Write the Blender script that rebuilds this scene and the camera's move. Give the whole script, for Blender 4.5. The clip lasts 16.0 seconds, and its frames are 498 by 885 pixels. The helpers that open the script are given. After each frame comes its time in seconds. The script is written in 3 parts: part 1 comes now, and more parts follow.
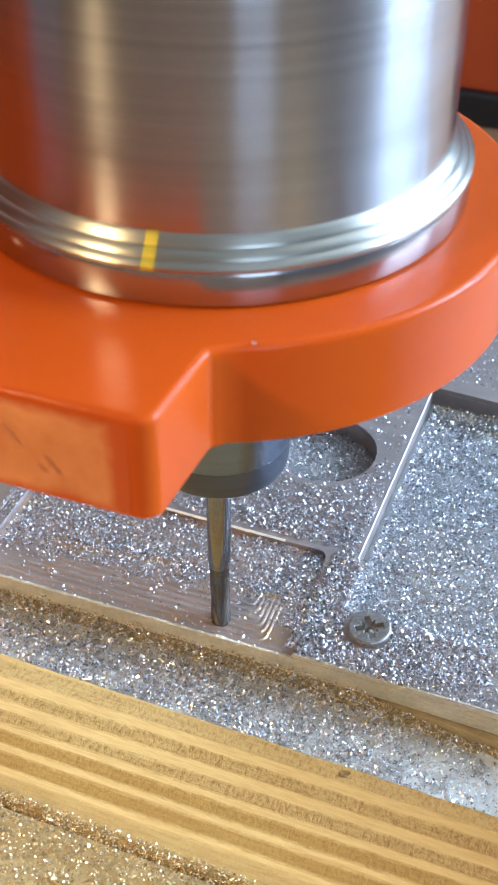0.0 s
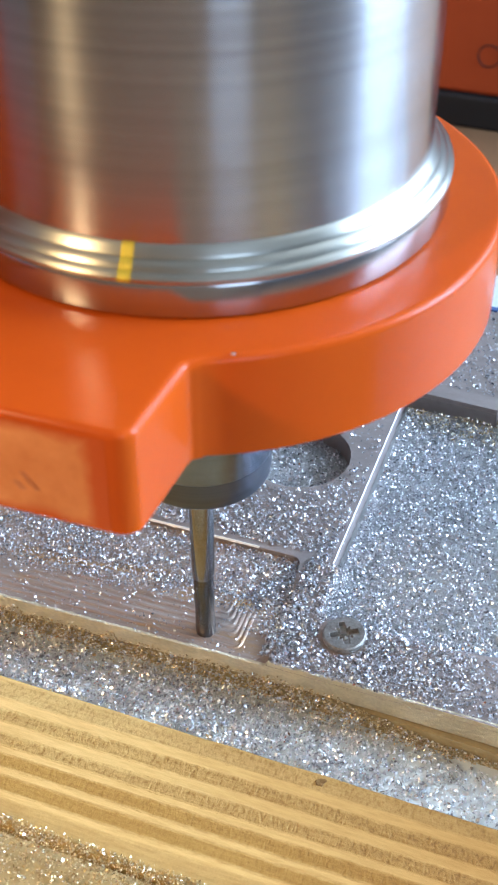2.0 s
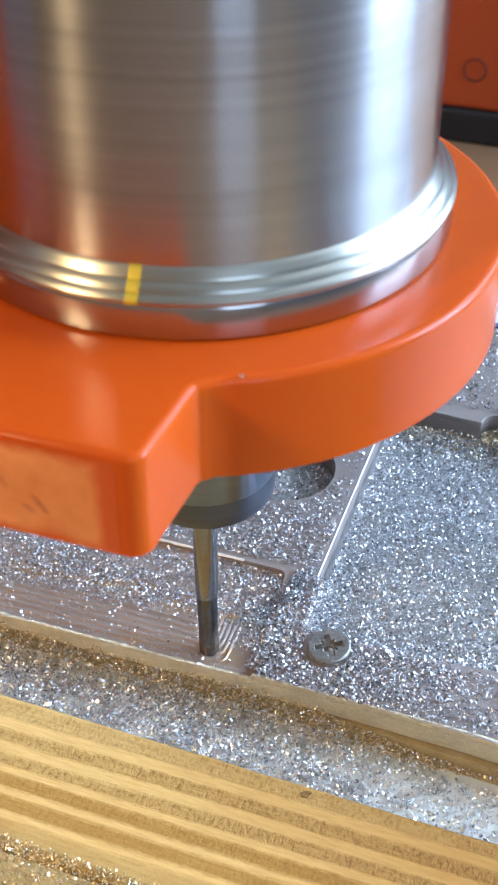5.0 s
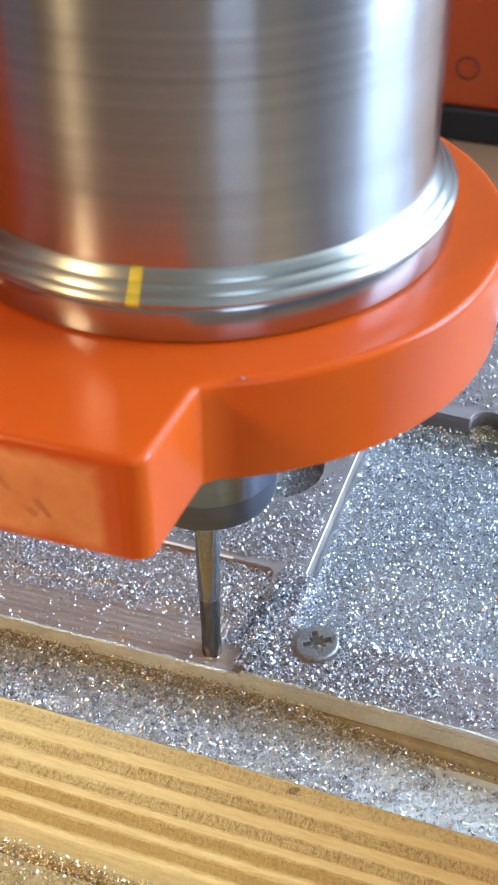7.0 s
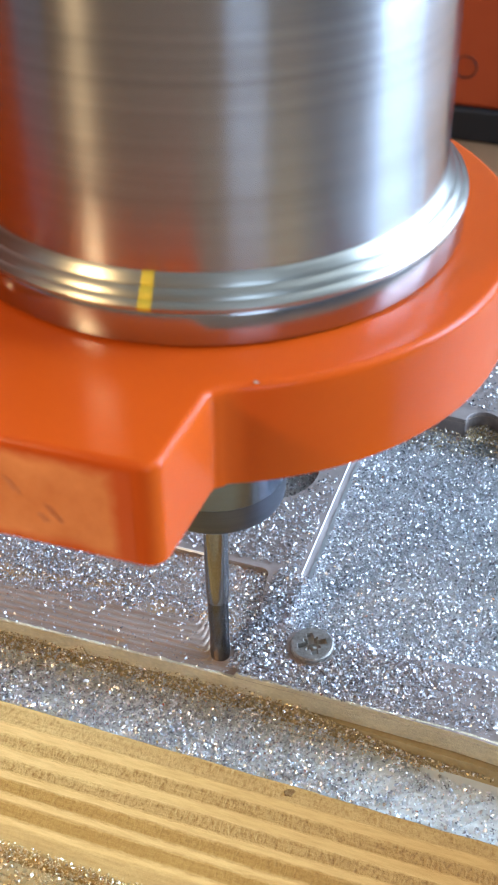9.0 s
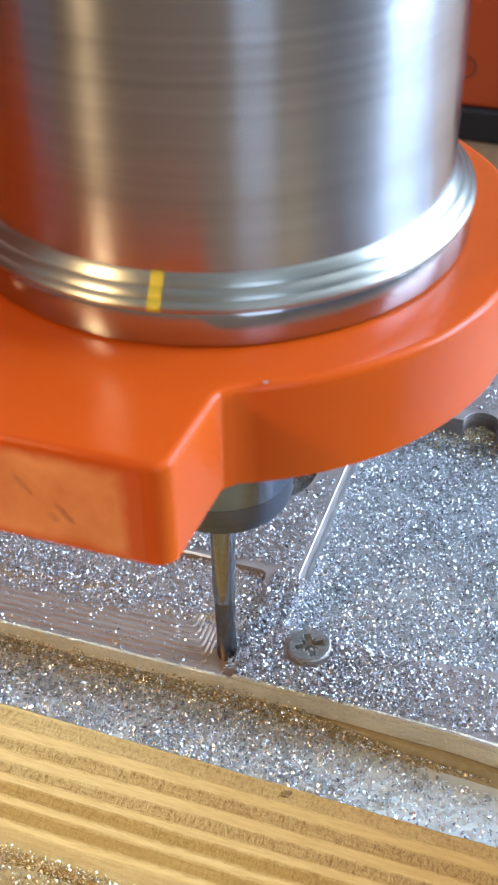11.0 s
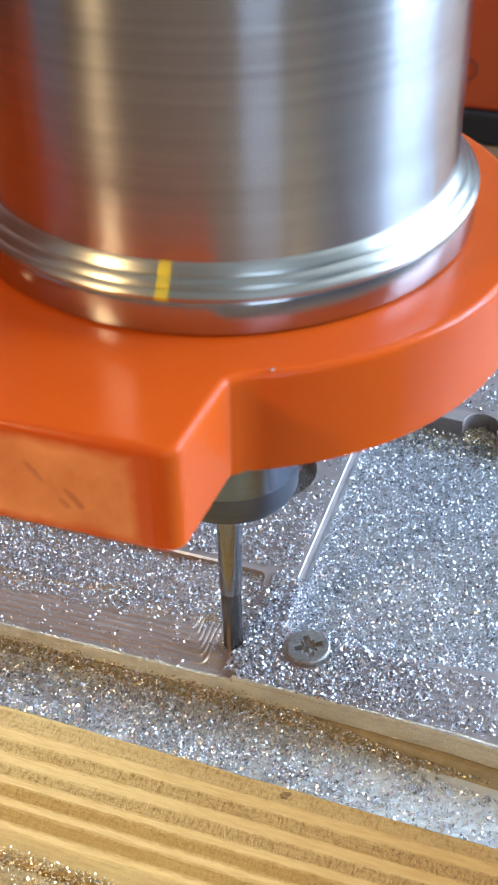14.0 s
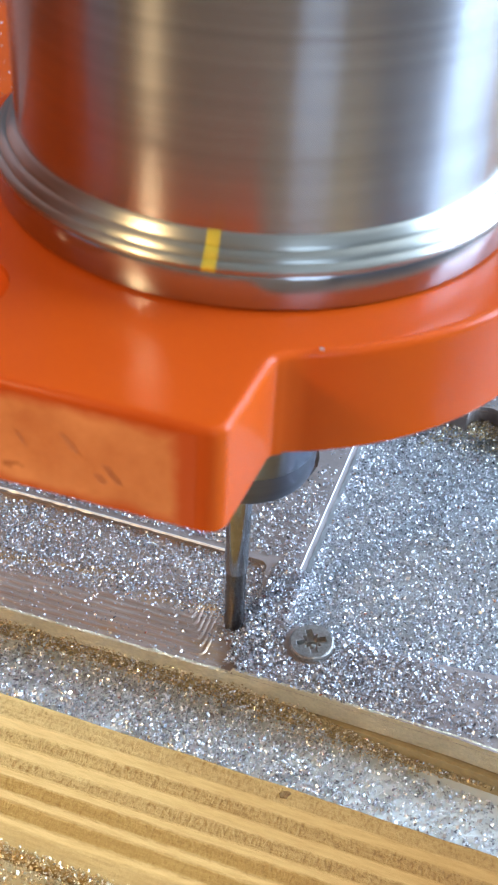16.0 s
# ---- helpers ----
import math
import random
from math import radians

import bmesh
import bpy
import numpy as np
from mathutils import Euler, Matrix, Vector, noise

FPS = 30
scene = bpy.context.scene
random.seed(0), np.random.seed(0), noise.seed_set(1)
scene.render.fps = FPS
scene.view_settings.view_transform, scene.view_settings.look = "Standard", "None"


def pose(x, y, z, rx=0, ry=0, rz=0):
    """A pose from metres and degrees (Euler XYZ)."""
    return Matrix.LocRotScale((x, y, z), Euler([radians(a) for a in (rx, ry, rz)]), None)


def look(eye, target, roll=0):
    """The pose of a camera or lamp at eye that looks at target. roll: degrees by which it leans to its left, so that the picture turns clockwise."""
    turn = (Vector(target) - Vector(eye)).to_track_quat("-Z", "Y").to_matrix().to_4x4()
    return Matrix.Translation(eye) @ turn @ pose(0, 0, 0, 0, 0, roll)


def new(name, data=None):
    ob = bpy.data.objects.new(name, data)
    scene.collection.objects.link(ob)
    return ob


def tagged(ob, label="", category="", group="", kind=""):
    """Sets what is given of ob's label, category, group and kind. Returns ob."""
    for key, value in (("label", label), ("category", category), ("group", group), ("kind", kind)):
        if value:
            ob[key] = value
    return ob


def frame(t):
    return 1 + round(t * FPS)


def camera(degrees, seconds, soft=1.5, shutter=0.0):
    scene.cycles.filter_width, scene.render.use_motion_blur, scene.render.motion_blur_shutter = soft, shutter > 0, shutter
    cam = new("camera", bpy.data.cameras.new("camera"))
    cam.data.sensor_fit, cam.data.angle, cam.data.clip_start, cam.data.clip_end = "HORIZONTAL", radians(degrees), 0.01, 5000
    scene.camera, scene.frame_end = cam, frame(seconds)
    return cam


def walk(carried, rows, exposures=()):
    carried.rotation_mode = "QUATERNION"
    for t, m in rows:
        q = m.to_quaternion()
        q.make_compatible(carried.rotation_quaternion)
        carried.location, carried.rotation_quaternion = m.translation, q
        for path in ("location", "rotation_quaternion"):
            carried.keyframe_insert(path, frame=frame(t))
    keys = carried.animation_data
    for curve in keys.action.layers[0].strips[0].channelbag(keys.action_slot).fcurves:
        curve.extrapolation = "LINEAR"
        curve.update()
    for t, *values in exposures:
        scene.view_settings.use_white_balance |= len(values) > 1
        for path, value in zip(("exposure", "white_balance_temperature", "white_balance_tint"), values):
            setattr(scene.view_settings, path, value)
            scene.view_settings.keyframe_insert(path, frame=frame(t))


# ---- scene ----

MM = 0.001
cam = camera(22.12, 16.0, soft=2.0)
cam.data.dof.use_dof, cam.data.dof.focus_distance, cam.data.dof.aperture_fstop = True, 0.240, 75.0
CAMERA_ROWS = [
    (0, 0.03385, -0.15949, 0.17438, 51.036, -0.419, 20.225),
    (0.5, 0.03352, -0.15822, 0.17367, 51.087, -0.012, 20.358),
    (1, 0.03573, -0.15872, 0.17518, 51.150, 0.062, 19.654),
    (1.5, 0.03552, -0.15669, 0.17364, 51.256, -0.029, 19.336),
    (2, 0.03558, -0.15675, 0.17389, 51.124, -0.135, 19.130),
    (2.5, 0.03562, -0.15705, 0.17435, 51.355, -0.051, 19.102),
    (3, 0.03563, -0.15726, 0.17456, 51.376, -0.170, 18.961),
    (3.5, 0.03595, -0.15701, 0.17462, 51.411, -0.145, 18.948),
    (4, 0.03619, -0.15729, 0.17494, 51.429, -0.139, 18.778),
    (4.5, 0.03676, -0.15724, 0.17488, 51.703, -0.130, 18.691),
    (7, 0.03965, -0.15701, 0.17482, 51.695, 0.223, 18.341),
    (7.5, 0.04019, -0.15731, 0.17512, 51.700, 0.246, 18.340),
    (8, 0.04016, -0.15619, 0.17434, 51.814, 0.299, 18.371),
    (8.5, 0.04041, -0.15600, 0.17460, 51.704, 0.375, 18.273),
    (9, 0.04050, -0.15618, 0.17495, 51.652, 0.341, 18.263),
    (11.5, 0.04157, -0.15564, 0.17521, 51.635, 0.563, 18.198),
    (12, 0.04195, -0.15580, 0.17514, 51.776, 0.647, 18.162),
    (12.5, 0.04176, -0.15590, 0.17495, 51.768, 0.629, 18.164),
    (13, 0.04198, -0.15600, 0.17501, 51.864, 0.658, 18.264),
    (13.5, 0.04222, -0.15550, 0.17480, 51.768, 0.702, 18.267),
    (14, 0.04208, -0.15568, 0.17492, 51.782, 0.661, 18.269),
    (14.5, 0.04202, -0.15595, 0.17515, 51.786, 0.654, 18.337),
    (15, 0.03902, -0.15540, 0.17448, 51.380, -0.282, 18.081),
    (15.1, 0.03440, -0.15430, 0.17300, 51.160, -1.240, 18.560),
    (15.2, 0.02868, -0.15291, 0.17118, 50.900, -2.406, 19.100),
    (15.3, 0.02868, -0.15291, 0.17118, 50.850, -2.406, 19.500),
    (15.4, 0.02868, -0.15291, 0.17118, 50.760, -2.406, 18.850),
    (15.5, 0.02868, -0.15291, 0.17118, 50.709, -2.406, 18.451),
    (16, 0.03010, -0.15147, 0.17199, 50.498, -2.634, 18.285),
]
SPINDLE_ROWS = [
    (0, -0.02661, -0.00663),
    (0.5, -0.02606, -0.00661),
    (1, -0.02550, -0.00655),
    (1.5, -0.02493, -0.00647),
    (2, -0.02448, -0.00646),
    (2.5, -0.02402, -0.00648),
    (3, -0.02348, -0.00650),
    (3.5, -0.02285, -0.00652),
    (4, -0.02218, -0.00655),
    (4.5, -0.02151, -0.00660),
    (7, -0.01798, -0.00679),
    (7.5, -0.01729, -0.00678),
    (8, -0.01663, -0.00670),
    (8.5, -0.01601, -0.00655),
    (9, -0.01552, -0.00634),
    (11.5, -0.01383, -0.00507),
    (12, -0.01371, -0.00475),
    (12.5, -0.01369, -0.00435),
    (13, -0.01357, -0.00382),
    (13.5, -0.01350, -0.00324),
    (14, -0.01354, -0.00262),
    (14.5, -0.01369, -0.00199),
    (15, -0.01392, -0.00135),
    (15.5, -0.01417, -0.00070),
    (16, -0.01435, -0.00000),
]
walk(cam, [(t, pose(x, y, z, rx, ry, rz)) for t, x, y, z, rx, ry, rz in CAMERA_ROWS], exposures=[(0, 0.28, 5880, 17), (16, 0.28, 5880, 17)])

# ---- world, window light and an added warm light ----
world = bpy.data.worlds.new("world")
scene.world = world
world.use_nodes = True
wn = world.node_tree
sky = wn.nodes.new("ShaderNodeTexSky")
sky.sky_type, sky.sun_disc = "NISHITA", False
sky.sun_elevation, sky.sun_rotation = radians(35), radians(40)
wn.nodes["Background"].inputs["Strength"].default_value = 0.1
wn.links.new(sky.outputs[0], wn.nodes["Background"].inputs["Color"])


def area_lamp(name, place, target, w, h, power, colour):
    data = bpy.data.lights.new(name, "AREA")
    data.shape, data.size, data.size_y, data.energy, data.color = "RECTANGLE", w, h, power, colour
    ob = new(name, data)
    ob.matrix_world = look(place, target)
    return ob


area_lamp("north_window_daylight", (1.22, 1.40, 0.90), (1.22, 0.0, 0.85), 0.90, 1.15, 26, (0.58, 0.79, 1.0))
area_lamp("east_window_daylight", (1.85, 0.78, 0.79), (0.0, 0.78, 0.74), 1.06, 1.37, 118, (0.58, 0.79, 1.0))
# added cool light for the soft grey band on the spindle
area_lamp("south_window_daylight", (1.38, -1.75, 0.72), (1.38, 0.0, 0.68), 0.80, 1.35, 12.0, (0.58, 0.79, 1.0))
# unseen warm source added at front left for the golden reflections
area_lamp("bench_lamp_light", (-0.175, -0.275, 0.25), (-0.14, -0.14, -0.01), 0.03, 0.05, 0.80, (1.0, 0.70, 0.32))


# ---- materials ----
def material(name):
    m = bpy.data.materials.new(name)
    m.use_nodes = True
    t = m.node_tree
    return m, t, t.nodes["Principled BSDF"]


def node(t, kind, links=None, **values):
    n = t.nodes.new(kind)
    for k, v in values.items():
        key = k.replace("_", " ")
        n.inputs[key].default_value = v
    for k, s in (links or {}).items():
        t.links.new(s, n.inputs[k])
    return n


def ramp(t, source, stops):
    r = t.nodes.new("ShaderNodeValToRGB")
    while len(r.color_ramp.elements) < len(stops):
        r.color_ramp.elements.new(0.5)
    for e, (p, c) in zip(r.color_ramp.elements, stops):
        e.position, e.color = p, (*c, 1)
    t.links.new(source, r.inputs[0])
    return r.outputs[0]


def coords(t, scale=(1, 1, 1), kind="Object"):
    c = t.nodes.new("ShaderNodeTexCoord")
    m = t.nodes.new("ShaderNodeMapping")
    m.inputs["Scale"].default_value = scale
    t.links.new(c.outputs[kind], m.inputs["Vector"])
    return m.outputs[0]


def bumped(t, bsdf, height, strength, distance):
    b = node(t, "ShaderNodeBump", {"Height": height}, Strength=strength, Distance=distance)
    t.links.new(b.outputs[0], bsdf.inputs["Normal"])


def blotchy(name, dark, light, scale, rough=(0.4, 0.6), metal=0.0, fine=6.0, bump=0.1, depth=0.0002, stretch=(1, 1, 1), coat=0.0, gloss=0.5):
    """A surface whose colour and roughness vary at two scales."""
    m, t, b = material(name)
    v = coords(t, stretch)
    big = node(t, "ShaderNodeTexNoise", {"Vector": v}, Scale=scale, Detail=4.0, Roughness=0.6)
    small = node(t, "ShaderNodeTexNoise", {"Vector": v}, Scale=scale * fine, Detail=5.0, Roughness=0.7)
    mix = node(t, "ShaderNodeMath", {0: big.outputs[0], 1: small.outputs[0]})
    mix.operation = "ADD"
    half = node(t, "ShaderNodeMath", {0: mix.outputs[0]})
    half.operation = "MULTIPLY"
    half.inputs[1].default_value = 0.5
    t.links.new(ramp(t, half.outputs[0], [(0.3, dark), (0.7, light)]), b.inputs["Base Color"])
    rr = node(t, "ShaderNodeMapRange", {"Value": half.outputs[0]})
    rr.inputs["From Min"].default_value, rr.inputs["From Max"].default_value = 0.3, 0.7
    rr.inputs["To Min"].default_value, rr.inputs["To Max"].default_value = rough
    t.links.new(rr.outputs[0], b.inputs["Roughness"])
    b.inputs["Metallic"].default_value = metal
    b.inputs["Coat Weight"].default_value = coat
    b.inputs["Specular IOR Level"].default_value = gloss
    b.inputs["Coat Roughness"].default_value = 0.12
    bumped(t, b, small.outputs[0], bump, depth)
    return m


def turned_steel(name, colour, rough, aniso=0.75, rings=900.0):
    """Lathe-turned steel with fine rings round its axis."""
    m, t, b = material(name)
    b.inputs["Metallic"].default_value = 1.0
    v = coords(t, (0.22, 0.22, rings / 30.0))
    n = node(t, "ShaderNodeTexNoise", {"Vector": v}, Scale=40.0, Detail=5.0, Roughness=0.65)
    smear = node(t, "ShaderNodeTexNoise", {"Vector": coords(t, (1, 1, 6.0))}, Scale=22.0, Detail=4.0)
    t.links.new(ramp(t, n.outputs[0], [(0.3, tuple(c * 0.8 for c in colour)), (0.7, colour)]), b.inputs["Base Color"])
    rr = node(t, "ShaderNodeMapRange", {"Value": smear.outputs[0]})
    rr.inputs["From Min"].default_value, rr.inputs["From Max"].default_value = 0.35, 0.65
    rr.inputs["To Min"].default_value, rr.inputs["To Max"].default_value = rough * 0.88, rough * 1.12
    t.links.new(rr.outputs[0], b.inputs["Roughness"])
    b.inputs["Anisotropic"].default_value = aniso
    b.inputs["Anisotropic Rotation"].default_value = 0.25
    tan = t.nodes.new("ShaderNodeTangent")
    tan.direction_type, tan.axis = "RADIAL", "Z"
    t.links.new(tan.outputs[0], b.inputs["Tangent"])
    bumped(t, b, n.outputs[0], 0.006, 0.0001)
    return m


ORANGE = blotchy("orange_enamel", (0.48, 0.066, 0.003), (0.53, 0.076, 0.004), 45, (0.20, 0.28), fine=1.5, bump=0.03, depth=0.0006, gloss=0.16)
# front face: a pale golden reflection painted into the orange, with scuffs
SHEEN_FACE = blotchy("scuffed_sheen_paint", (0.52, 0.14, 0.032), (0.84, 0.31, 0.095), 30, (0.2, 0.3), fine=4, bump=0.12, depth=0.0005, gloss=0.5)
def scuffed(m):
    """Brown dents and scuffs; the painted-in pale reflection fades to enamel at the border."""
    t = m.node_tree
    b = t.nodes["Principled BSDF"]
    paint = b.inputs["Base Color"].links[0].from_socket
    n = node(t, "ShaderNodeTexNoise", {"Vector": coords(t, (1, 1, 1.6))}, Scale=170.0, Detail=3.0, Roughness=0.55)
    mx = t.nodes.new("ShaderNodeMix")
    mx.data_type, mx.blend_type = "RGBA", "MULTIPLY"
    mx.inputs[0].default_value = 1.0
    t.links.new(paint, mx.inputs[6])
    t.links.new(ramp(t, n.outputs[0], [(0.30, (0.45, 0.30, 0.22)), (0.37, (1, 1, 1))]), mx.inputs[7])
    sep = node(t, "ShaderNodeSeparateXYZ", {"Vector": coords(t)})

    def maths(kind, a, c):
        q = t.nodes.new("ShaderNodeMath")
        q.operation = kind
        for k, v in ((0, a), (1, c)):
            if isinstance(v, float):
                q.inputs[k].default_value = v
            else:
                t.links.new(v, q.inputs[k])
        return q.outputs[0]

    wander = node(t, "ShaderNodeTexNoise", {"Vector": coords(t)}, Scale=260.0, Detail=3.0)
    inner = maths("MINIMUM", maths("SUBTRACT", 0.0092, sep.outputs[0]), maths("SUBTRACT", 0.0912, sep.outputs[2]))
    inner = maths("MINIMUM", inner, maths("SUBTRACT", sep.outputs[2], 0.0788))
    inner = maths("ADD", inner, maths("MULTIPLY", maths("SUBTRACT", wander.outputs[0], 0.5), 0.0022))
    mask = node(t, "ShaderNodeMapRange", {"Value": inner})
    mask.inputs["From Min"].default_value, mask.inputs["From Max"].default_value = -0.0004, 0.0011
    blend = t.nodes.new("ShaderNodeMix")
    blend.data_type = "RGBA"
    t.links.new(mask.outputs[0], blend.inputs[0])
    blend.inputs[6].default_value = (0.50, 0.072, 0.007, 1)
    t.links.new(mx.outputs[2], blend.inputs[7])
    t.links.new(blend.outputs[2], b.inputs["Base Color"])


scuffed(SHEEN_FACE)
PANEL_ORANGE = blotchy("orange_panel_paint", (0.50, 0.07, 0.012), (0.56, 0.085, 0.015), 12, (0.4, 0.5), bump=0.05)
# colour of an unseen plate that only shows as a reflection
MIRRORED_RED = blotchy("dark_red_paint", (0.20, 0.055, 0.024), (0.26, 0.075, 0.032), 12, (0.4, 0.5), bump=0.05)
STEEL = turned_steel("turned_steel", (0.56, 0.56, 0.57), 0.225, 0.94)
# olive tint puts the wood's reflection into the ring's colour
RING_STEEL = turned_steel("polished_ring_steel", (0.50, 0.48, 0.41), 0.36, 0.72)
# bluish white that stands in for the window's glint on cut edges
GLINT_EDGE = blotchy("window_glint_metal", (0.82, 0.85, 0.90), (0.90, 0.92, 0.95), 300, (0.25, 0.38), 0.5)
# light metal that paints the glint on the pocket's far step
STEP_GLINT = blotchy("step_glint_metal", (0.78, 0.74, 0.64), (0.95, 0.92, 0.84), 400, (0.40, 0.55), 0.6)
NUT_STEEL = turned_steel("collet_nut_steel", (0.20, 0.23, 0.29), 0.22, 0.8)
BASE_STEEL = turned_steel("ground_base_steel", (0.52, 0.50, 0.48), 0.17, 0.5)
BLACKENED = turned_steel("blackened_steel", (0.13, 0.14, 0.17), 0.34, 0.6)
CARBIDE = turned_steel("carbide", (0.28, 0.28, 0.29), 0.12, 0.9)
CARBIDE_DARK = turned_steel("carbide_flutes", (0.15, 0.148, 0.15), 0.25, 0.7)
ALUMINIUM = blotchy("sawn_aluminium", (0.30, 0.25, 0.225), (0.44, 0.375, 0.34), 70, (0.5, 0.68), 0.75, 9, 0.15, 0.0001, (1, 3, 1))
MILLED = blotchy("milled_aluminium", (0.40, 0.30, 0.235), (0.64, 0.52, 0.43), 90, (0.36, 0.52), 0.78, 12, 0.25, 0.0001, (0.4, 4, 1))
def dusted(m):
    """Patches of ochre at random, drawn out along a metal."""
    t = m.node_tree
    b = t.nodes["Principled BSDF"]
    bare = b.inputs["Base Color"].links[0].from_socket
    n = node(t, "ShaderNodeTexNoise", {"Vector": coords(t, (0.4, 1.5, 1))}, Scale=95.0, Detail=4.0, Roughness=0.65)
    mx = t.nodes.new("ShaderNodeMix")
    mx.data_type = "RGBA"
    t.links.new(ramp(t, n.outputs[0], [(0.54, (0, 0, 0)), (0.64, (0.75, 0.75, 0.75))]), mx.inputs[0])
    t.links.new(bare, mx.inputs[6])
    mx.inputs[7].default_value = (0.60, 0.36, 0.14, 1)
    t.links.new(mx.outputs[2], b.inputs["Base Color"])


dusted(MILLED)
# golden tint: the pine's reflection put into the edge's colour
EDGE_ALU = blotchy("cut_aluminium_edge", (0.58, 0.51, 0.35), (0.96, 0.87, 0.64), 140, (0.30, 0.5), 0.85, 9, 0.9, 0.0006, (0.9, 1, 1.4))
# a lighter face for the base board, a darker one for the packer
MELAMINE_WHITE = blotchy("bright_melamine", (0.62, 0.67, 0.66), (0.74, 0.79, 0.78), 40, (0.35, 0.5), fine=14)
MELAMINE = blotchy("grey_melamine", (0.29, 0.295, 0.285), (0.42, 0.425, 0.41), 40, (0.35, 0.5), fine=14)
CHIPBOARD = blotchy("chipboard_core", (0.28, 0.20, 0.085), (0.46, 0.345, 0.16), 160, (0.7, 0.9), fine=5, bump=0.5, depth=0.0006)
MDF = blotchy("mdf", (0.42, 0.30, 0.12), (0.58, 0.43, 0.19), 60, (0.7, 0.9), fine=14, bump=0.2)
TABLE = blotchy("table_wood", (0.24, 0.125, 0.055), (0.36, 0.20, 0.10), 8, (0.45, 0.6), fine=12, stretch=(1, 8, 1))
BLACK = blotchy("black_rubber", (0.012, 0.012, 0.013), (0.022, 0.021, 0.021), 40, (0.5, 0.7))
FRAME_GREY = blotchy("machine_frame_paint", (0.10, 0.10, 0.105), (0.14, 0.14, 0.145), 20, (0.4, 0.5))
PLASTER = blotchy("wall_plaster", (0.27, 0.275, 0.28), (0.32, 0.325, 0.33), 3, (0.8, 0.9), fine=30)
# unseen wall, its brown picked for the warm band reflected in the spindle
BROWN_WALL = blotchy("brown_reflected_wall", (0.28, 0.17, 0.095), (0.38, 0.24, 0.14), 4, (0.5, 0.7), stretch=(6, 1, 1))
CEILING_CREAM = blotchy("cream_ceiling_paint", (0.52, 0.47, 0.39), (0.60, 0.545, 0.46), 3, (0.8, 0.9), fine=30)
DARK_FLOOR = blotchy("floor_boards", (0.12, 0.09, 0.06), (0.2, 0.15, 0.1), 4, (0.5, 0.7), stretch=(1, 6, 1))
SCREW_STEEL = blotchy("zinc_screw", (0.25, 0.235, 0.21), (0.56, 0.53, 0.48), 520, (0.3, 0.5), 0.95, 4, 0.2, 0.0001)
KNOT_WOOD = blotchy("knot_wood", (0.12, 0.062, 0.02), (0.34, 0.20, 0.075), 900, (0.8, 0.95), bump=0.6, gloss=0.1)
# darker zinc that paints the shade inside the screw's recess
RECESS = blotchy("shaded_zinc", (0.12, 0.115, 0.10), (0.38, 0.36, 0.32), 500, (0.4, 0.6), 0.85)
GOUGED = blotchy("gouged_paint", (0.36, 0.09, 0.022), (0.60, 0.19, 0.055), 350, (0.5, 0.7), bump=0.4)
YELLOW = blotchy("mottled_yellow", (0.46, 0.34, 0.04), (0.80, 0.58, 0.03), 420, (0.3, 0.45), 0.35)
BLUE = blotchy("blue_tape", (0.03, 0.08, 0.2), (0.05, 0.12, 0.3), 200, (0.5, 0.6))


def chip_material(name, dark, light, bright=(0.96, 0.96, 0.96)):
    m, t, b = material(name)
    g = t.nodes.new("ShaderNodeNewGeometry")
    t.links.new(ramp(t, g.outputs["Random Per Island"], [(0.0, dark), (0.5, light), (1.0, bright)]), b.inputs["Base Color"])
    rr = node(t, "ShaderNodeMapRange", {"Value": g.outputs["Random Per Island"]})
    rr.inputs["To Min"].default_value, rr.inputs["To Max"].default_value = 0.62, 0.22
    t.links.new(rr.outputs[0], b.inputs["Roughness"])
    b.inputs["Metallic"].default_value = 1.0
    return m


CHIP = chip_material("aluminium_swarf", (0.15, 0.15, 0.16), (0.60, 0.60, 0.62))
# brighter copy of CHIP with the front strip's light in its colour
CHIP_LIT = chip_material("lit_aluminium_swarf", (0.26, 0.27, 0.29), (0.90, 0.91, 0.93))
# golden copy of CHIP, warm light painted in, for the front board
CHIP_GOLD = chip_material("gold_lit_swarf", (0.42, 0.30, 0.13), (0.80, 0.62, 0.32), (0.96, 0.88, 0.66))
# dust at the far wall; by the plate's front, painted-in wood reflection
CHIP_WARM = chip_material("dusty_woodlit_swarf", (0.26, 0.19, 0.09), (0.76, 0.60, 0.34))


# growth rings across the batten: where each begins (mm), its tone and how rough its grain is
RINGS = [(-15.0, "mid", 0.2), (-9.6, "light", 0.0), (-8.0, "dark", 0.45), (-5.3, "light", 0.0), (-3.7, "dark", 0.6), (-1.2, "light", 0.0), (0.5, "rough", 1.0),
         (2.8, "light", 0.0), (5.2, "rough", 1.0), (7.8, "light", 0.0), (10.1, "pale", 0.75), (13.6, "light", 0.2)]


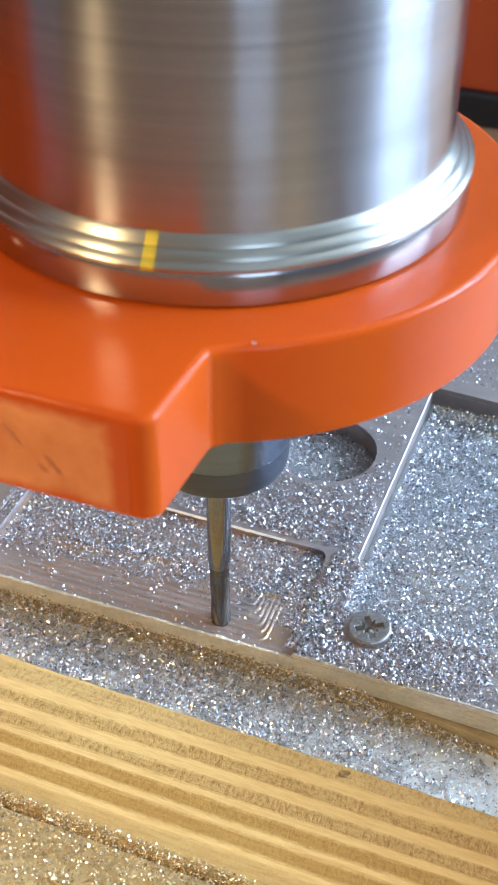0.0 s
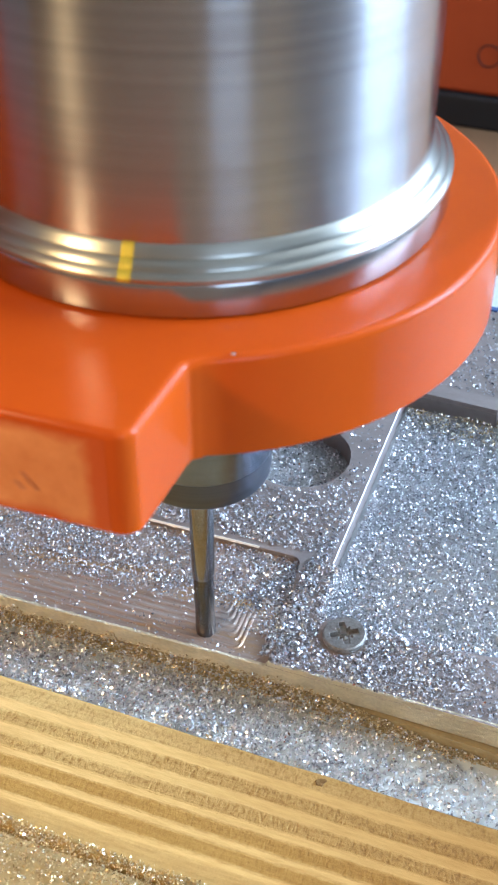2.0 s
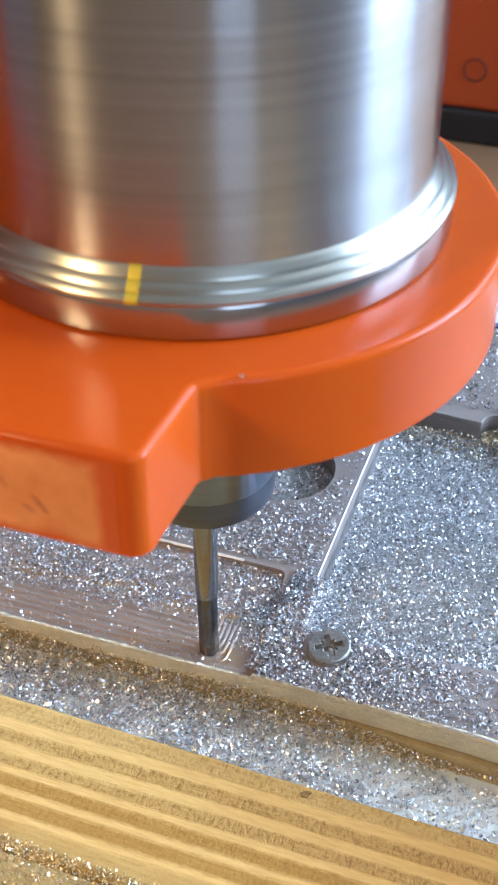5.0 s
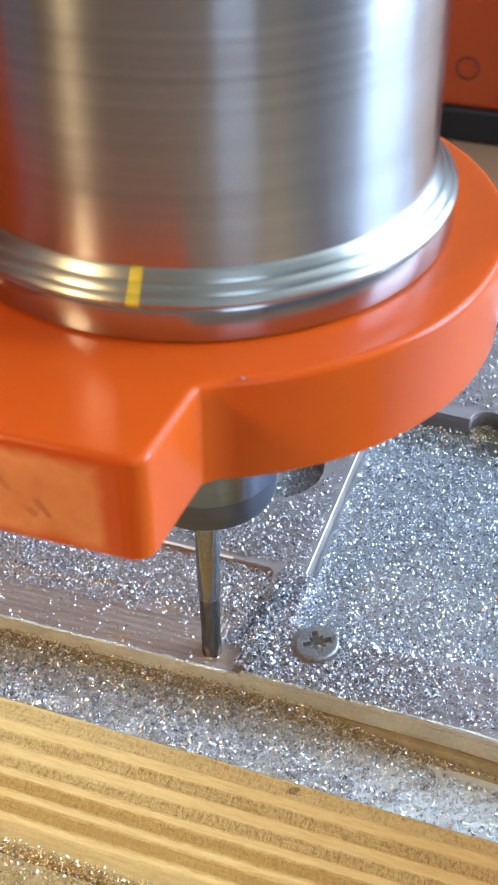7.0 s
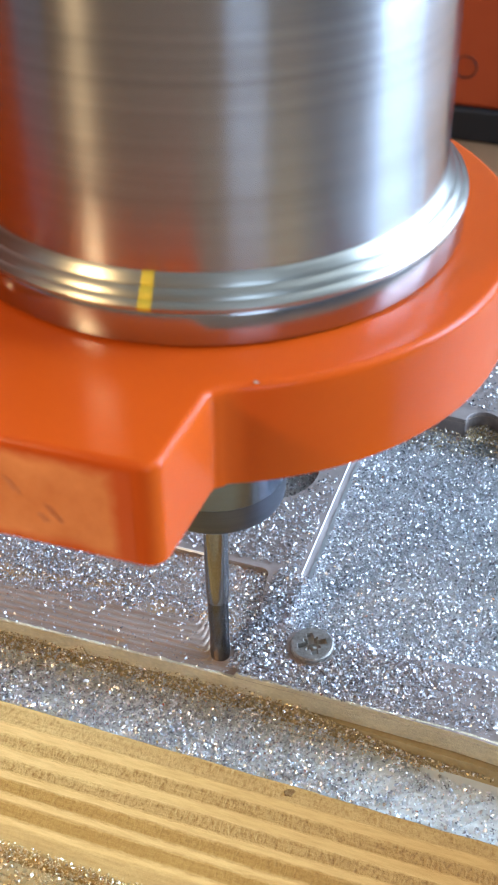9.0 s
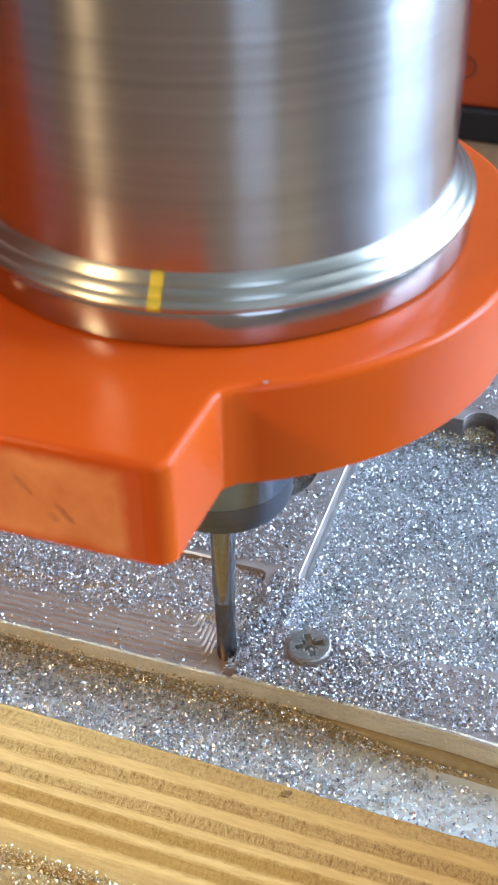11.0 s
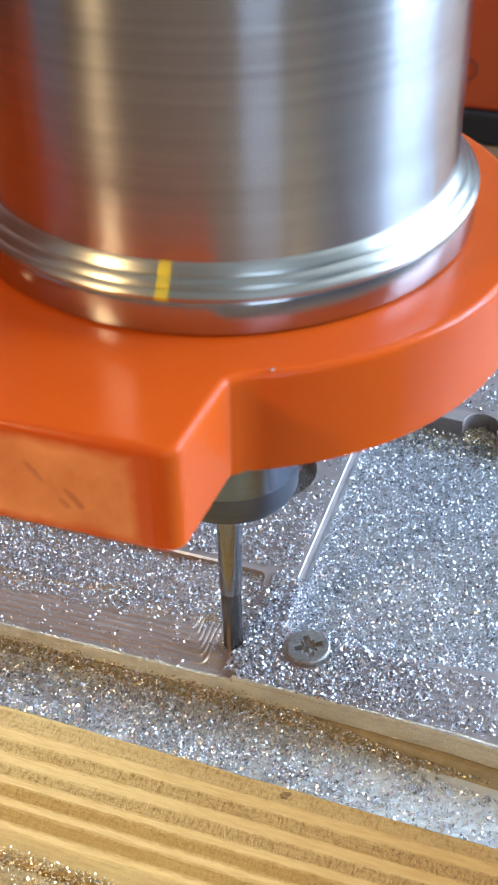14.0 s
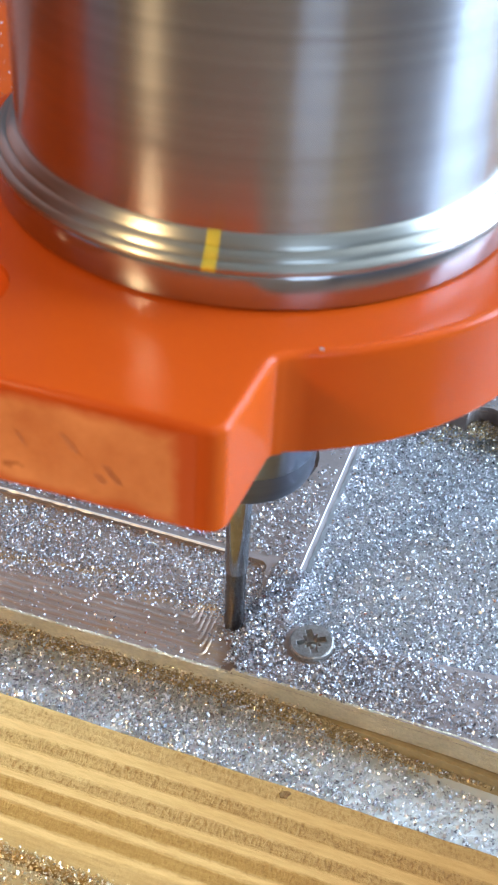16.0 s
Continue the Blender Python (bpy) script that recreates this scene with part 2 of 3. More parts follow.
def pine():
    """Pine with growth rings running along the batten's length."""
    m, t, b = material("pine")
    sep = node(t, "ShaderNodeSeparateXYZ", {"Vector": coords(t)})
    warp = node(t, "ShaderNodeTexNoise", {"Vector": coords(t, (0.2, 1, 1))}, Scale=60.0, Detail=3.0)
    ragged = node(t, "ShaderNodeTexNoise", {"Vector": coords(t, (0.45, 1, 1))}, Scale=800.0, Detail=4.0, Roughness=0.7)

    def maths(kind, a, c, e=0.0):
        q = t.nodes.new("ShaderNodeMath")
        q.operation = kind
        for k, v in ((0, a), (1, c), (2, e)):
            if isinstance(v, float):
                q.inputs[k].default_value = v
            else:
                t.links.new(v, q.inputs[k])
        return q.outputs[0]

    y = maths("MULTIPLY_ADD", sep.outputs[0], -0.013, sep.outputs[1])
    y = maths("ADD", y, -0.0004)
    y = maths("MULTIPLY_ADD", warp.outputs[0], 0.0016, y)
    y = maths("MULTIPLY_ADD", ragged.outputs[0], 0.0010, y)
    y = maths("SUBTRACT", y, 0.0013)
    k = maths("MULTIPLY_ADD", y, 1 / 0.030, 0.5)
    tone = {"light": (0.82, 0.575, 0.215), "mid": (0.62, 0.42, 0.145), "dark": (0.49, 0.30, 0.074), "rough": (0.58, 0.395, 0.135), "pale": (0.66, 0.47, 0.18)}
    soft = 0.35
    colours, roughs = [], []
    for i, (edge, kind, grain) in enumerate(RINGS):
        end = RINGS[i + 1][0] if i + 1 < len(RINGS) else 15.0
        for p in (edge + soft, end - soft):
            colours.append(((p + 15) / 30, tone[kind]))
            roughs.append(((p + 15) / 30, (grain,) * 3))
    ring, rough = ramp(t, k, colours), ramp(t, k, roughs)
    fibre = node(t, "ShaderNodeTexNoise", {"Vector": coords(t, (1, 9, 9))}, Scale=150.0, Detail=5.0, Roughness=0.75)
    speck = node(t, "ShaderNodeTexNoise", {"Vector": coords(t, (1.6, 0.8, 1.0))}, Scale=900.0, Detail=3.0, Roughness=0.7)
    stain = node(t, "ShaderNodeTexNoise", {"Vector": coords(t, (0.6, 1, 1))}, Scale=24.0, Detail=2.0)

    def times(colour, factor, by):
        q = t.nodes.new("ShaderNodeMix")
        q.data_type, q.blend_type = "RGBA", "MULTIPLY"
        if isinstance(factor, float):
            q.inputs[0].default_value = factor
        else:
            t.links.new(factor, q.inputs[0])
        t.links.new(colour, q.inputs[6])
        t.links.new(by, q.inputs[7])
        return q.outputs[2]

    c = times(ring, 0.7, ramp(t, fibre.outputs[0], [(0.28, (0.70, 0.62, 0.50)), (0.62, (1.0, 1.0, 1.0))]))
    c = times(c, rough, ramp(t, speck.outputs[0], [(0.30, (0.58, 0.47, 0.32)), (0.52, (1.04, 1.02, 0.98))]))
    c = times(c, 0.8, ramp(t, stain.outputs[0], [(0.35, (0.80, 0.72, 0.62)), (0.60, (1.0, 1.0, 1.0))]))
    # the wood turns browner and darker towards its right-hand end
    toward_end = maths("MULTIPLY_ADD", stain.outputs[0], 0.03, sep.outputs[0])
    red = node(t, "ShaderNodeMapRange", {"Value": toward_end})
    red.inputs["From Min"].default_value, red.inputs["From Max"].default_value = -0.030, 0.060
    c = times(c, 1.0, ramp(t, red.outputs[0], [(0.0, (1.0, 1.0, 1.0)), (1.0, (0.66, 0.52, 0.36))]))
    t.links.new(c, b.inputs["Base Color"])
    b.inputs["Roughness"].default_value = 0.75
    b.inputs["Specular IOR Level"].default_value = 0.25
    relief = maths("MULTIPLY", speck.outputs[0], rough)
    bumped(t, b, maths("ADD", relief, maths("MULTIPLY", fibre.outputs[0], 0.15)), 0.7, 0.0006)
    return m


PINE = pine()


# ---- mesh helpers ----
def part(name, bm, mat, parent=None, label="", smooth=False, bevel=0.0, segments=2):
    """One bmesh as one mesh object under a thing or a part."""
    me = bpy.data.meshes.new(name)
    bmesh.ops.recalc_face_normals(bm, faces=bm.faces)
    bm.to_mesh(me)
    bm.free()
    for m in (mat if isinstance(mat, (list, tuple)) else [mat]):
        me.materials.append(m)
    if smooth:
        me.shade_smooth()
        me.set_sharp_from_angle(angle=radians(38))
    ob = new(name, me)
    if parent:
        ob.parent = parent
    if label:
        ob["label"] = label
    if bevel:
        b = ob.modifiers.new("edge", "BEVEL")
        b.width, b.segments, b.limit_method, b.angle_limit = bevel, segments, "ANGLE", radians(35)
    return ob


def box(x0, x1, y0, y1, z0, z1):
    bm = bmesh.new()
    bmesh.ops.create_cube(bm, size=1)
    for v in bm.verts:
        v.co = ((x0 + x1) / 2 + v.co.x * (x1 - x0), (y0 + y1) / 2 + v.co.y * (y1 - y0), (z0 + z1) / 2 + v.co.z * (z1 - z0))
    return bm


def lathe(profile, n=96, caps=True):
    """Turn (radius, height) pairs round the z axis."""
    bm = bmesh.new()
    rings = [[bm.verts.new((r * math.cos(2 * math.pi * i / n), r * math.sin(2 * math.pi * i / n), z)) for i in range(n)] for r, z in profile]
    for a, b in zip(rings, rings[1:]):
        for i in range(n):
            bm.faces.new((a[i], a[(i + 1) % n], b[(i + 1) % n], b[i]))
    if caps:
        bm.faces.new(rings[0])
        bm.faces.new(rings[-1])
    return bm


def arc(cx, cy, r, a0, a1, n):
    return [(cx + r * math.cos(radians(a0 + (a1 - a0) * i / n)), cy + r * math.sin(radians(a0 + (a1 - a0) * i / n))) for i in range(n + 1)]


def slab(outer, holes, z0, z1):
    """A flat slab with holes through it, from outlines in the plane."""
    bm = bmesh.new()
    edges = []
    for loop in (outer, *holes):
        vs = [bm.verts.new((x, y, z1)) for x, y in loop]
        edges += [bm.edges.new((a, b)) for a, b in zip(vs, vs[1:] + vs[:1])]
    bmesh.ops.triangle_fill(bm, use_beauty=True, use_dissolve=False, edges=edges)
    made = bmesh.ops.extrude_face_region(bm, geom=bm.faces[:])
    bmesh.ops.translate(bm, vec=(0, 0, z0 - z1), verts=[g for g in made["geom"] if isinstance(g, bmesh.types.BMVert)])
    bmesh.ops.recalc_face_normals(bm, faces=bm.faces)
    return bm


def inset(loop, d):
    """An anticlockwise outline drawn in by d."""
    out = []
    for i, (x, y) in enumerate(loop):
        (xa, ya), (xb, yb) = loop[i - 1], loop[(i + 1) % len(loop)]
        la, lb = math.hypot(x - xa, y - ya), math.hypot(xb - x, yb - y)
        na, nb = (-(y - ya) / la, (x - xa) / la), (-(yb - y) / lb, (xb - x) / lb)
        k = d / max(0.35, 1 + na[0] * nb[0] + na[1] * nb[1])
        out.append((x + (na[0] + nb[0]) * k, y + (na[1] + nb[1]) * k))
    return out


def cushioned_slab(outer, holes, z0, z1, r, n=5):
    """A flat slab with holes through it and a rounded upper outer edge."""
    bm = bmesh.new()
    rows = [(r + 0.0002, z1)] + [(r * (1 - math.sin(math.pi / 2 * i / n)), z1 - r * (1 - math.cos(math.pi / 2 * i / n))) for i in range(n + 1)] + [(0.0, z1 - r - 0.0003), (0.0, z0)]
    rings = [[bm.verts.new((x, y, z)) for x, y in inset(outer, d)] for d, z in rows]
    edges = [bm.edges.new((a, b)) for a, b in zip(rings[0], rings[0][1:] + rings[0][:1])]
    for loop in holes:
        up = [bm.verts.new((x, y, z1)) for x, y in loop]
        edges += [bm.edges.new((a, b)) for a, b in zip(up, up[1:] + up[:1])]
    bmesh.ops.triangle_fill(bm, use_beauty=True, use_dissolve=False, edges=edges)
    low = {}
    for f in bm.faces[:]:
        for v in f.verts:
            if v not in low and v not in rings[0]:
                low[v] = bm.verts.new((v.co.x, v.co.y, z0))
    low.update(zip(rings[0], rings[-1]))
    tops = bm.faces[:]
    walls = [e for e in edges if e.verts[0] not in rings[0]]
    for a, b in zip(rings, rings[1:]):
        for i in range(len(a)):
            j = (i + 1) % len(a)
            bm.faces.new((a[i], b[i], b[j], a[j]))
    for e in walls:
        a, b = e.verts
        bm.faces.new((a, b, low[b], low[a]))
    for f in tops:
        bm.faces.new([low[v] for v in reversed(f.verts)])
    return bm


def mm(points):
    return [(x * MM, y * MM) for x, y in points]


def thing(name, label, category, kind="", group=""):
    return tagged(new(name), label, category, group, kind)


# ---- unseen room added round the machine for its light and reflections ----
RX, RY0, RY1, RZ0, RZ1 = 1.9, -1.8, 1.45, -0.95, 1.75


def room():
    tagged(part("floor", box(-RX, RX, RY0, RY1, RZ0 - 0.1, RZ0), DARK_FLOOR), "dark brown boarded workshop floor", "floor", kind="structure")
    tagged(part("ceiling", box(-RX, RX, RY0, RY1, RZ1, RZ1 + 0.1), CEILING_CREAM), "plain cream ceiling", "ceiling", kind="structure")
    tagged(part("wall_west", box(-RX - 0.1, -RX, RY0, RY1, RZ0, RZ1), PLASTER), "plain pale plastered wall", "wall", kind="structure")
    bm = slab([(RY0, RZ0), (RY1, RZ0), (RY1, RZ1), (RY0, RZ1)], [[(0.24, 0.08), (1.32, 0.08), (1.32, 1.5), (0.24, 1.5)]], 0, 0.12)
    for v in bm.verts:
        v.co = (RX + 0.12 - v.co.z, v.co.x, v.co.y)
    tagged(part("wall_east", bm, PLASTER), "plain pale plastered wall with a wide window opening", "wall", kind="structure")
    bm = slab([(-RX, RZ0), (RX, RZ0), (RX, RZ1), (-RX, RZ1)], [[(0.97, 0.03), (1.79, 0.03), (1.79, 1.43), (0.97, 1.43)]], 0, 0.12)
    bmesh.ops.rotate(bm, cent=(0, 0, 0), matrix=Matrix.Rotation(radians(90), 3, "X"), verts=bm.verts)
    bmesh.ops.translate(bm, vec=(0, RY0, 0), verts=bm.verts)
    tagged(part("wall_south", bm, BROWN_WALL), "unseen brown wall with an opening, added for reflections on the spindle", "wall", kind="structure")
    bm = slab([(-RX, RZ0), (RX, RZ0), (RX, RZ1), (-RX, RZ1)], [[(0.76, 0.3), (1.68, 0.3), (1.68, 1.5), (0.76, 1.5)]], 0, 0.12)
    bmesh.ops.rotate(bm, cent=(0, 0, 0), matrix=Matrix.Rotation(radians(90), 3, "X"), verts=bm.verts)
    bmesh.ops.translate(bm, vec=(0, RY1 + 0.12, 0), verts=bm.verts)
    tagged(part("wall_north", bm, PLASTER), "plain pale plastered wall with a window opening", "wall", kind="structure")


room()


def work_table():
    t = thing("work_table", "brown wooden work table under the milling machine", "table")
    part("tabletop", box(-0.8, 0.8, -0.6, 0.95, -0.206, -0.176), TABLE, t, bevel=0.003)
    for x in (-0.74, 0.74):
        for y in (-0.54, 0.89):
            part("leg", box(x - 0.03, x + 0.03, y - 0.03, y + 0.03, RZ0, -0.206), TABLE, t, bevel=0.003)


work_table()


def machine_bed():
    t = thing("machine_bed", "dark grey metal machine bed with an orange rear crossbar", "machine bed")
    part("bed_plate", box(-0.42, 0.30, -0.14, 0.16, -0.060, -0.0285), FRAME_GREY, t, bevel=0.002)
    for x in (-0.38, 0.26):
        part("foot_rail", box(x - 0.03, x + 0.03, -0.14, 0.24, -0.176, -0.0602), FRAME_GREY, t, bevel=0.002)
    part("crossbar", box(-0.44, -0.13, 0.170, 0.310, -0.060, -0.001), ORANGE, t, "orange enamelled crossbar dusted with swarf", bevel=0.003)


machine_bed()


def storage_case():
    t = thing("equipment_case", "orange panelled case with a black foot strip on the table", "case")
    part("panel", box(-0.30, 0.20, 0.600, 0.85, -0.1545, 0.10), PANEL_ORANGE, t, bevel=0.003)
    part("foot_strip", box(-0.302, 0.202, 0.597, 0.852, -0.176, -0.1547), BLACK, t, "black rubber foot strip", bevel=0.002)
    bm = bmesh.new()
    n, k = 32, 8
    rings = []
    for i in range(n):
        a = 2 * math.pi * i / n
        rings.append([bm.verts.new((-0.0715 + (0.0068 + 0.0004 * math.cos(2 * math.pi * j / k)) * math.cos(a), 0.5998 - 0.0006 * math.sin(2 * math.pi * j / k), -0.129 + (0.0068 + 0.0004 * math.cos(2 * math.pi * j / k)) * math.sin(a))) for j in range(k)])
    for i in range(n):
        for j in range(k):
            bm.faces.new((rings[i][j], rings[(i + 1) % n][j], rings[(i + 1) % n][(j + 1) % k], rings[i][(j + 1) % k]))
    part("round_plug", bm, BLACK, t, "dark round plug seam", smooth=True)


storage_case()

# ---- boards and the workpiece ----
PLATE_T, POCKET = -5.0, -1.2
WINDOW = mm([(-5.6, 3.0), (10, 2.6), (20, 2.9), (36, 4.4), (70, 4.6), (70, 74.0), (22.4, 74.0)]
            + arc(18.4, 76.6, 4.0, -20, 180, 14) + [(14.2, 76.4), (-6.6, 77.6), (-6.9, 17.0), (-6.5, 16.4), (-5.9, 16.0)])
CIRCLE = mm(arc(-23.5, 47.3, 11.3, 0, 348.75, 31))
LEFT_WINDOW = mm([(-118, 3), (-79.4, 3), (-79.4, 74), (-118, 74)])
UPPER = mm([(-77, -10.9), (-77, 17.5), (-60, 17.4), (-16.5, 16.6)] + arc(-15.0, 14.8, 1.8, 80, 0, 6) + [(-12.6, 10.0), (-11.8, 4.0), (-11.3, -3.0), (-11.2, -10.9),
            (8, -11.2), (29, -11.9), (40, -12.9), (130, -14.0), (130, 118), (-130, 118), (-130, -10.9)])
LOWER = mm([(-130, -10.9), (-11.3, -10.9), (8, -11.2), (29, -11.9), (40, -12.9), (130, -14.0), (130, 118), (-130, 118)])


def boards():
    b = thing("base_board", "white melamine faced board dusted with aluminium swarf", "board")
    part("core", slab(mm([(-160, -20.1), (160, -29.0), (160, 150), (-160, 150)]), [], -0.0284, -0.0100), CHIPBOARD, b, "brown chipboard core")
    part("face", slab(mm([(-160, -20.15), (160, -29.05), (160, 150), (-160, 150)]), [], -0.00995, -0.0096), MELAMINE_WHITE, b)
    p = thing("packer_board", "melamine faced chipboard packer under the aluminium plate", "board")
    part("core", slab(mm([(-128, -10.4), (-13, -10.4), (10, -11.9), (40, -13.7), (128, -15.4), (128, 117), (-128, 117)]), [], -0.0095, -0.0054), CHIPBOARD, p, "brown chipboard core")
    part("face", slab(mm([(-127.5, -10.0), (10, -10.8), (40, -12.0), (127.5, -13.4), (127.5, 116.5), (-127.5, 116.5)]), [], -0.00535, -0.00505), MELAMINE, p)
    f = thing("front_board", "brown fibreboard strewn with aluminium swarf", "board")
    part("panel", slab(mm([(-160, -140), (160, -140), (160, -58.3), (-160, -49.4)]), [], -0.0284, -0.0096), MDF, f)


boards()


def workpiece():
    w = w_plate = thing("aluminium_plate", "dull aluminium plate with cut openings and a freshly milled pocket", "metal plate")
    up = part("upper_layer", slab(UPPER, [WINDOW, CIRCLE, LEFT_WINDOW], POCKET * MM, 0), [ALUMINIUM, EDGE_ALU], w, bevel=0.00012, segments=2)
    for f in up.data.polygons:
        f.material_index = 1 if abs(f.normal.z) < 0.5 and f.center.y < -0.010 else 0
    low = part("lower_layer", slab(LOWER, [WINDOW, CIRCLE, LEFT_WINDOW], PLATE_T * MM, POCKET * MM - 0.00002), [EDGE_ALU, MILLED, ALUMINIUM], w, "brushed cut edge and freshly milled pocket floor")
    for f in low.data.polygons:
        f.material_index = 1 if f.normal.z > 0.9 else 0 if f.center.y < -0.009 else 2
    # ridges that the cutter left between its passes, each an L
    for i in range(6):
        y0, x1, y1 = -8.7 + 1.55 * i, -17.4 - 0.95 * i, 1.0 + 0.75 * i
        x0 = -74 + 3.1 * i
        pts = [(x0, y0 - 0.1)] + [(x0 + (x1 - 1.0 - x0) * k / 14, y0 + 0.07 * math.sin(k * 2.1 + i)) for k in range(1, 15)]
        pts += [(x1 - 0.3, y0 + 0.3), (x1, y0 + 1.0)] + [(x1 + 0.06 * math.sin(k * 1.7), y0 + 1.0 + (y1 - y0 - 1.0) * k / 4) for k in range(1, 5)]
        bm = bmesh.new()
        prev = None
        for j, (x, y) in enumerate(pts):
            a, b = pts[max(j - 1, 0)], pts[min(j + 1, len(pts) - 1)]
            d = Vector((b[0] - a[0], b[1] - a[1])).normalized()
            n = Vector((-d.y, d.x))
            wd = 0.62 * (0.8 + 0.4 * noise.noise((x * 0.3, y, i)))
            hh = 0.24 * (0.75 + 0.5 * noise.noise((x * 0.6, i, 3.1)))
            row = [bm.verts.new(((x + n.x * wd * s) * MM, (y + n.y * wd * s) * MM, (POCKET + 0.025 + hh * z) * MM)) for s, z in ((-1, 0), (-0.25, 1), (0.35, 0.9), (1, 0))]
            if prev:
                for k in range(3):
                    bm.faces.new((prev[k], prev[k + 1], row[k + 1], row[k]))
            prev = row
        part("tool_mark", bm, MILLED, w, smooth=True)
    # thin strip on the pocket's far step, sloped and lightened for its glint
    bm = bmesh.new()
    prev = None
    for j in range(60):
        x = -76 + 54 * j / 59
        y = 17.42 - 0.018 * max(0, x + 60)
        h = 0.16 + 0.34 * abs(noise.noise((x * 0.5, 1.3, 7)))
        row = [bm.verts.new((x * MM, (y - 0.7 * h - 0.05) * MM, -0.7 * h * MM)), bm.verts.new((x * MM, (y + 0.1) * MM, 0.2 * h * MM)), bm.verts.new((x * MM, (y + 0.35) * MM, 0.00001))]
        if prev:
            for k in range(2):
                bm.faces.new((prev[k], prev[k + 1], row[k + 1], row[k]))
        prev = row
    part("burr", bm, STEP_GLINT, w, "bright strip for the glint on the pocket's step")
    bm = bmesh.new()
    prev = None
    for j in range(240):
        x = -77 + 125 * j / 239
        y = -10.9 - max(0.0, (x + 11) * 0.016) - max(0.0, (x - 29) * 0.07)
        z = (POCKET if x < -11.2 else 0.0)
        a = 0.10 + 0.5 * abs(noise.noise((x * 0.45, 2.3, 4))) * (1.0 if x < -11 else 0.5)
        b = 0.30 + 0.9 * abs(noise.noise((x * 0.7, 8.1, 4)))
        row = [bm.verts.new((x * MM, (y + 0.25 + a) * MM, (z + 0.012) * MM)), bm.verts.new((x * MM, (y + 0.04) * MM, (z + 0.22 * a) * MM)), bm.verts.new((x * MM, (y - 0.10 - 0.15 * a) * MM, (z - 0.3 * b) * MM)), bm.verts.new((x * MM, (y - 0.02) * MM, (z - b) * MM))]
        if prev:
            for k in range(3):
                bm.faces.new((prev[k], prev[k + 1], row[k + 1], row[k]))
        prev = row
    part("edge_burr", bm, EDGE_ALU, w, "ragged burr along the sawn front edge", smooth=True)
    # thin strips along the openings, angled and lightened to show a glint
    for x0, x1, ya, yb in ((-6.62, -6.92, 77.0, 17.1), (-5.5, -5.8, 15.6, 4.2), (-79.5, -79.2, 16, 3)):
        bm = bmesh.new()
        prev = None
        for j in range(41):
            y = ya + (yb - ya) * j / 40
            w = 0.20 + 0.10 * noise.noise((y * 0.4, x0, 2))
            sg = 1 if x0 > x1 else -1
            xe = (-6.6 - 0.3 * (77 - y) / 60) if x0 == -6.62 else x0 + 0.05
            w = 0.6 * w
            row = [bm.verts.new(((xe - sg * w) * MM, y * MM, 0.00003)), bm.verts.new(((xe - sg * 0.8 * w) * MM, y * MM, 0.00005)), bm.verts.new(((xe + sg * 0.06) * MM, y * MM, -w * MM)), bm.verts.new(((xe + sg * 0.03) * MM, y * MM, -w * 2.0 * MM))]
            if prev:
                for k in range(3):
                    bm.faces.new((prev[k], prev[k + 1], row[k + 1], row[k]))
            prev = row
        part("cut_edge", bm, GLINT_EDGE, w_plate, "bright strip for the window's glint on the edge", smooth=True)
    tape = box(-0.05, 0.09, 0.1163, 0.1178, 0.00005, 0.0006)
    tagged(part("tape_strip", tape, BLUE), "narrow strip of blue tape on the aluminium plate", "tape")


workpiece()


def screw():
    s = thing("screw", "zinc countersunk screw with a cross recess, standing proud of the plate", "screw")
    r = 4.05
    cross = []
    for q in range(4):
        a = radians(90 * q + 28)
        for k, u in ((-12, 2.7), (12, 2.7), (31, 1.2), (40, 1.85), (50, 1.85), (59, 1.2)):
            cross.append((u * math.cos(a + radians(k)), u * math.sin(a + radians(k))))
    bm = slab(mm([(0.93 * x, 0.93 * y) for x, y in arc(0, 0, r, 0, 352.5, 47)]), [mm(cross)], 0.0004, 0.0018)
    part("head_top", bm, SCREW_STEEL, s, bevel=0.0001)
    part("head_rim", lathe([(0.0017, 0.00005), (0.0032, 0.0004), (0.0040, 0.0008), (0.00408, 0.00125), (0.00395, 0.0016), (0.0036, 0.00176), (0.0030, 0.0006)], 48), SCREW_STEEL, s, smooth=True)
    part("recess_floor", lathe([(0.0030, 0.00042), (0.0012, 0.00045), (0.0002, 0.0009)], 24), RECESS, s, "cross recess with its shade put into the colour")
    s.matrix_basis = pose(0.0004, -0.0008, -0.0004, 3, -2, 0)


screw()


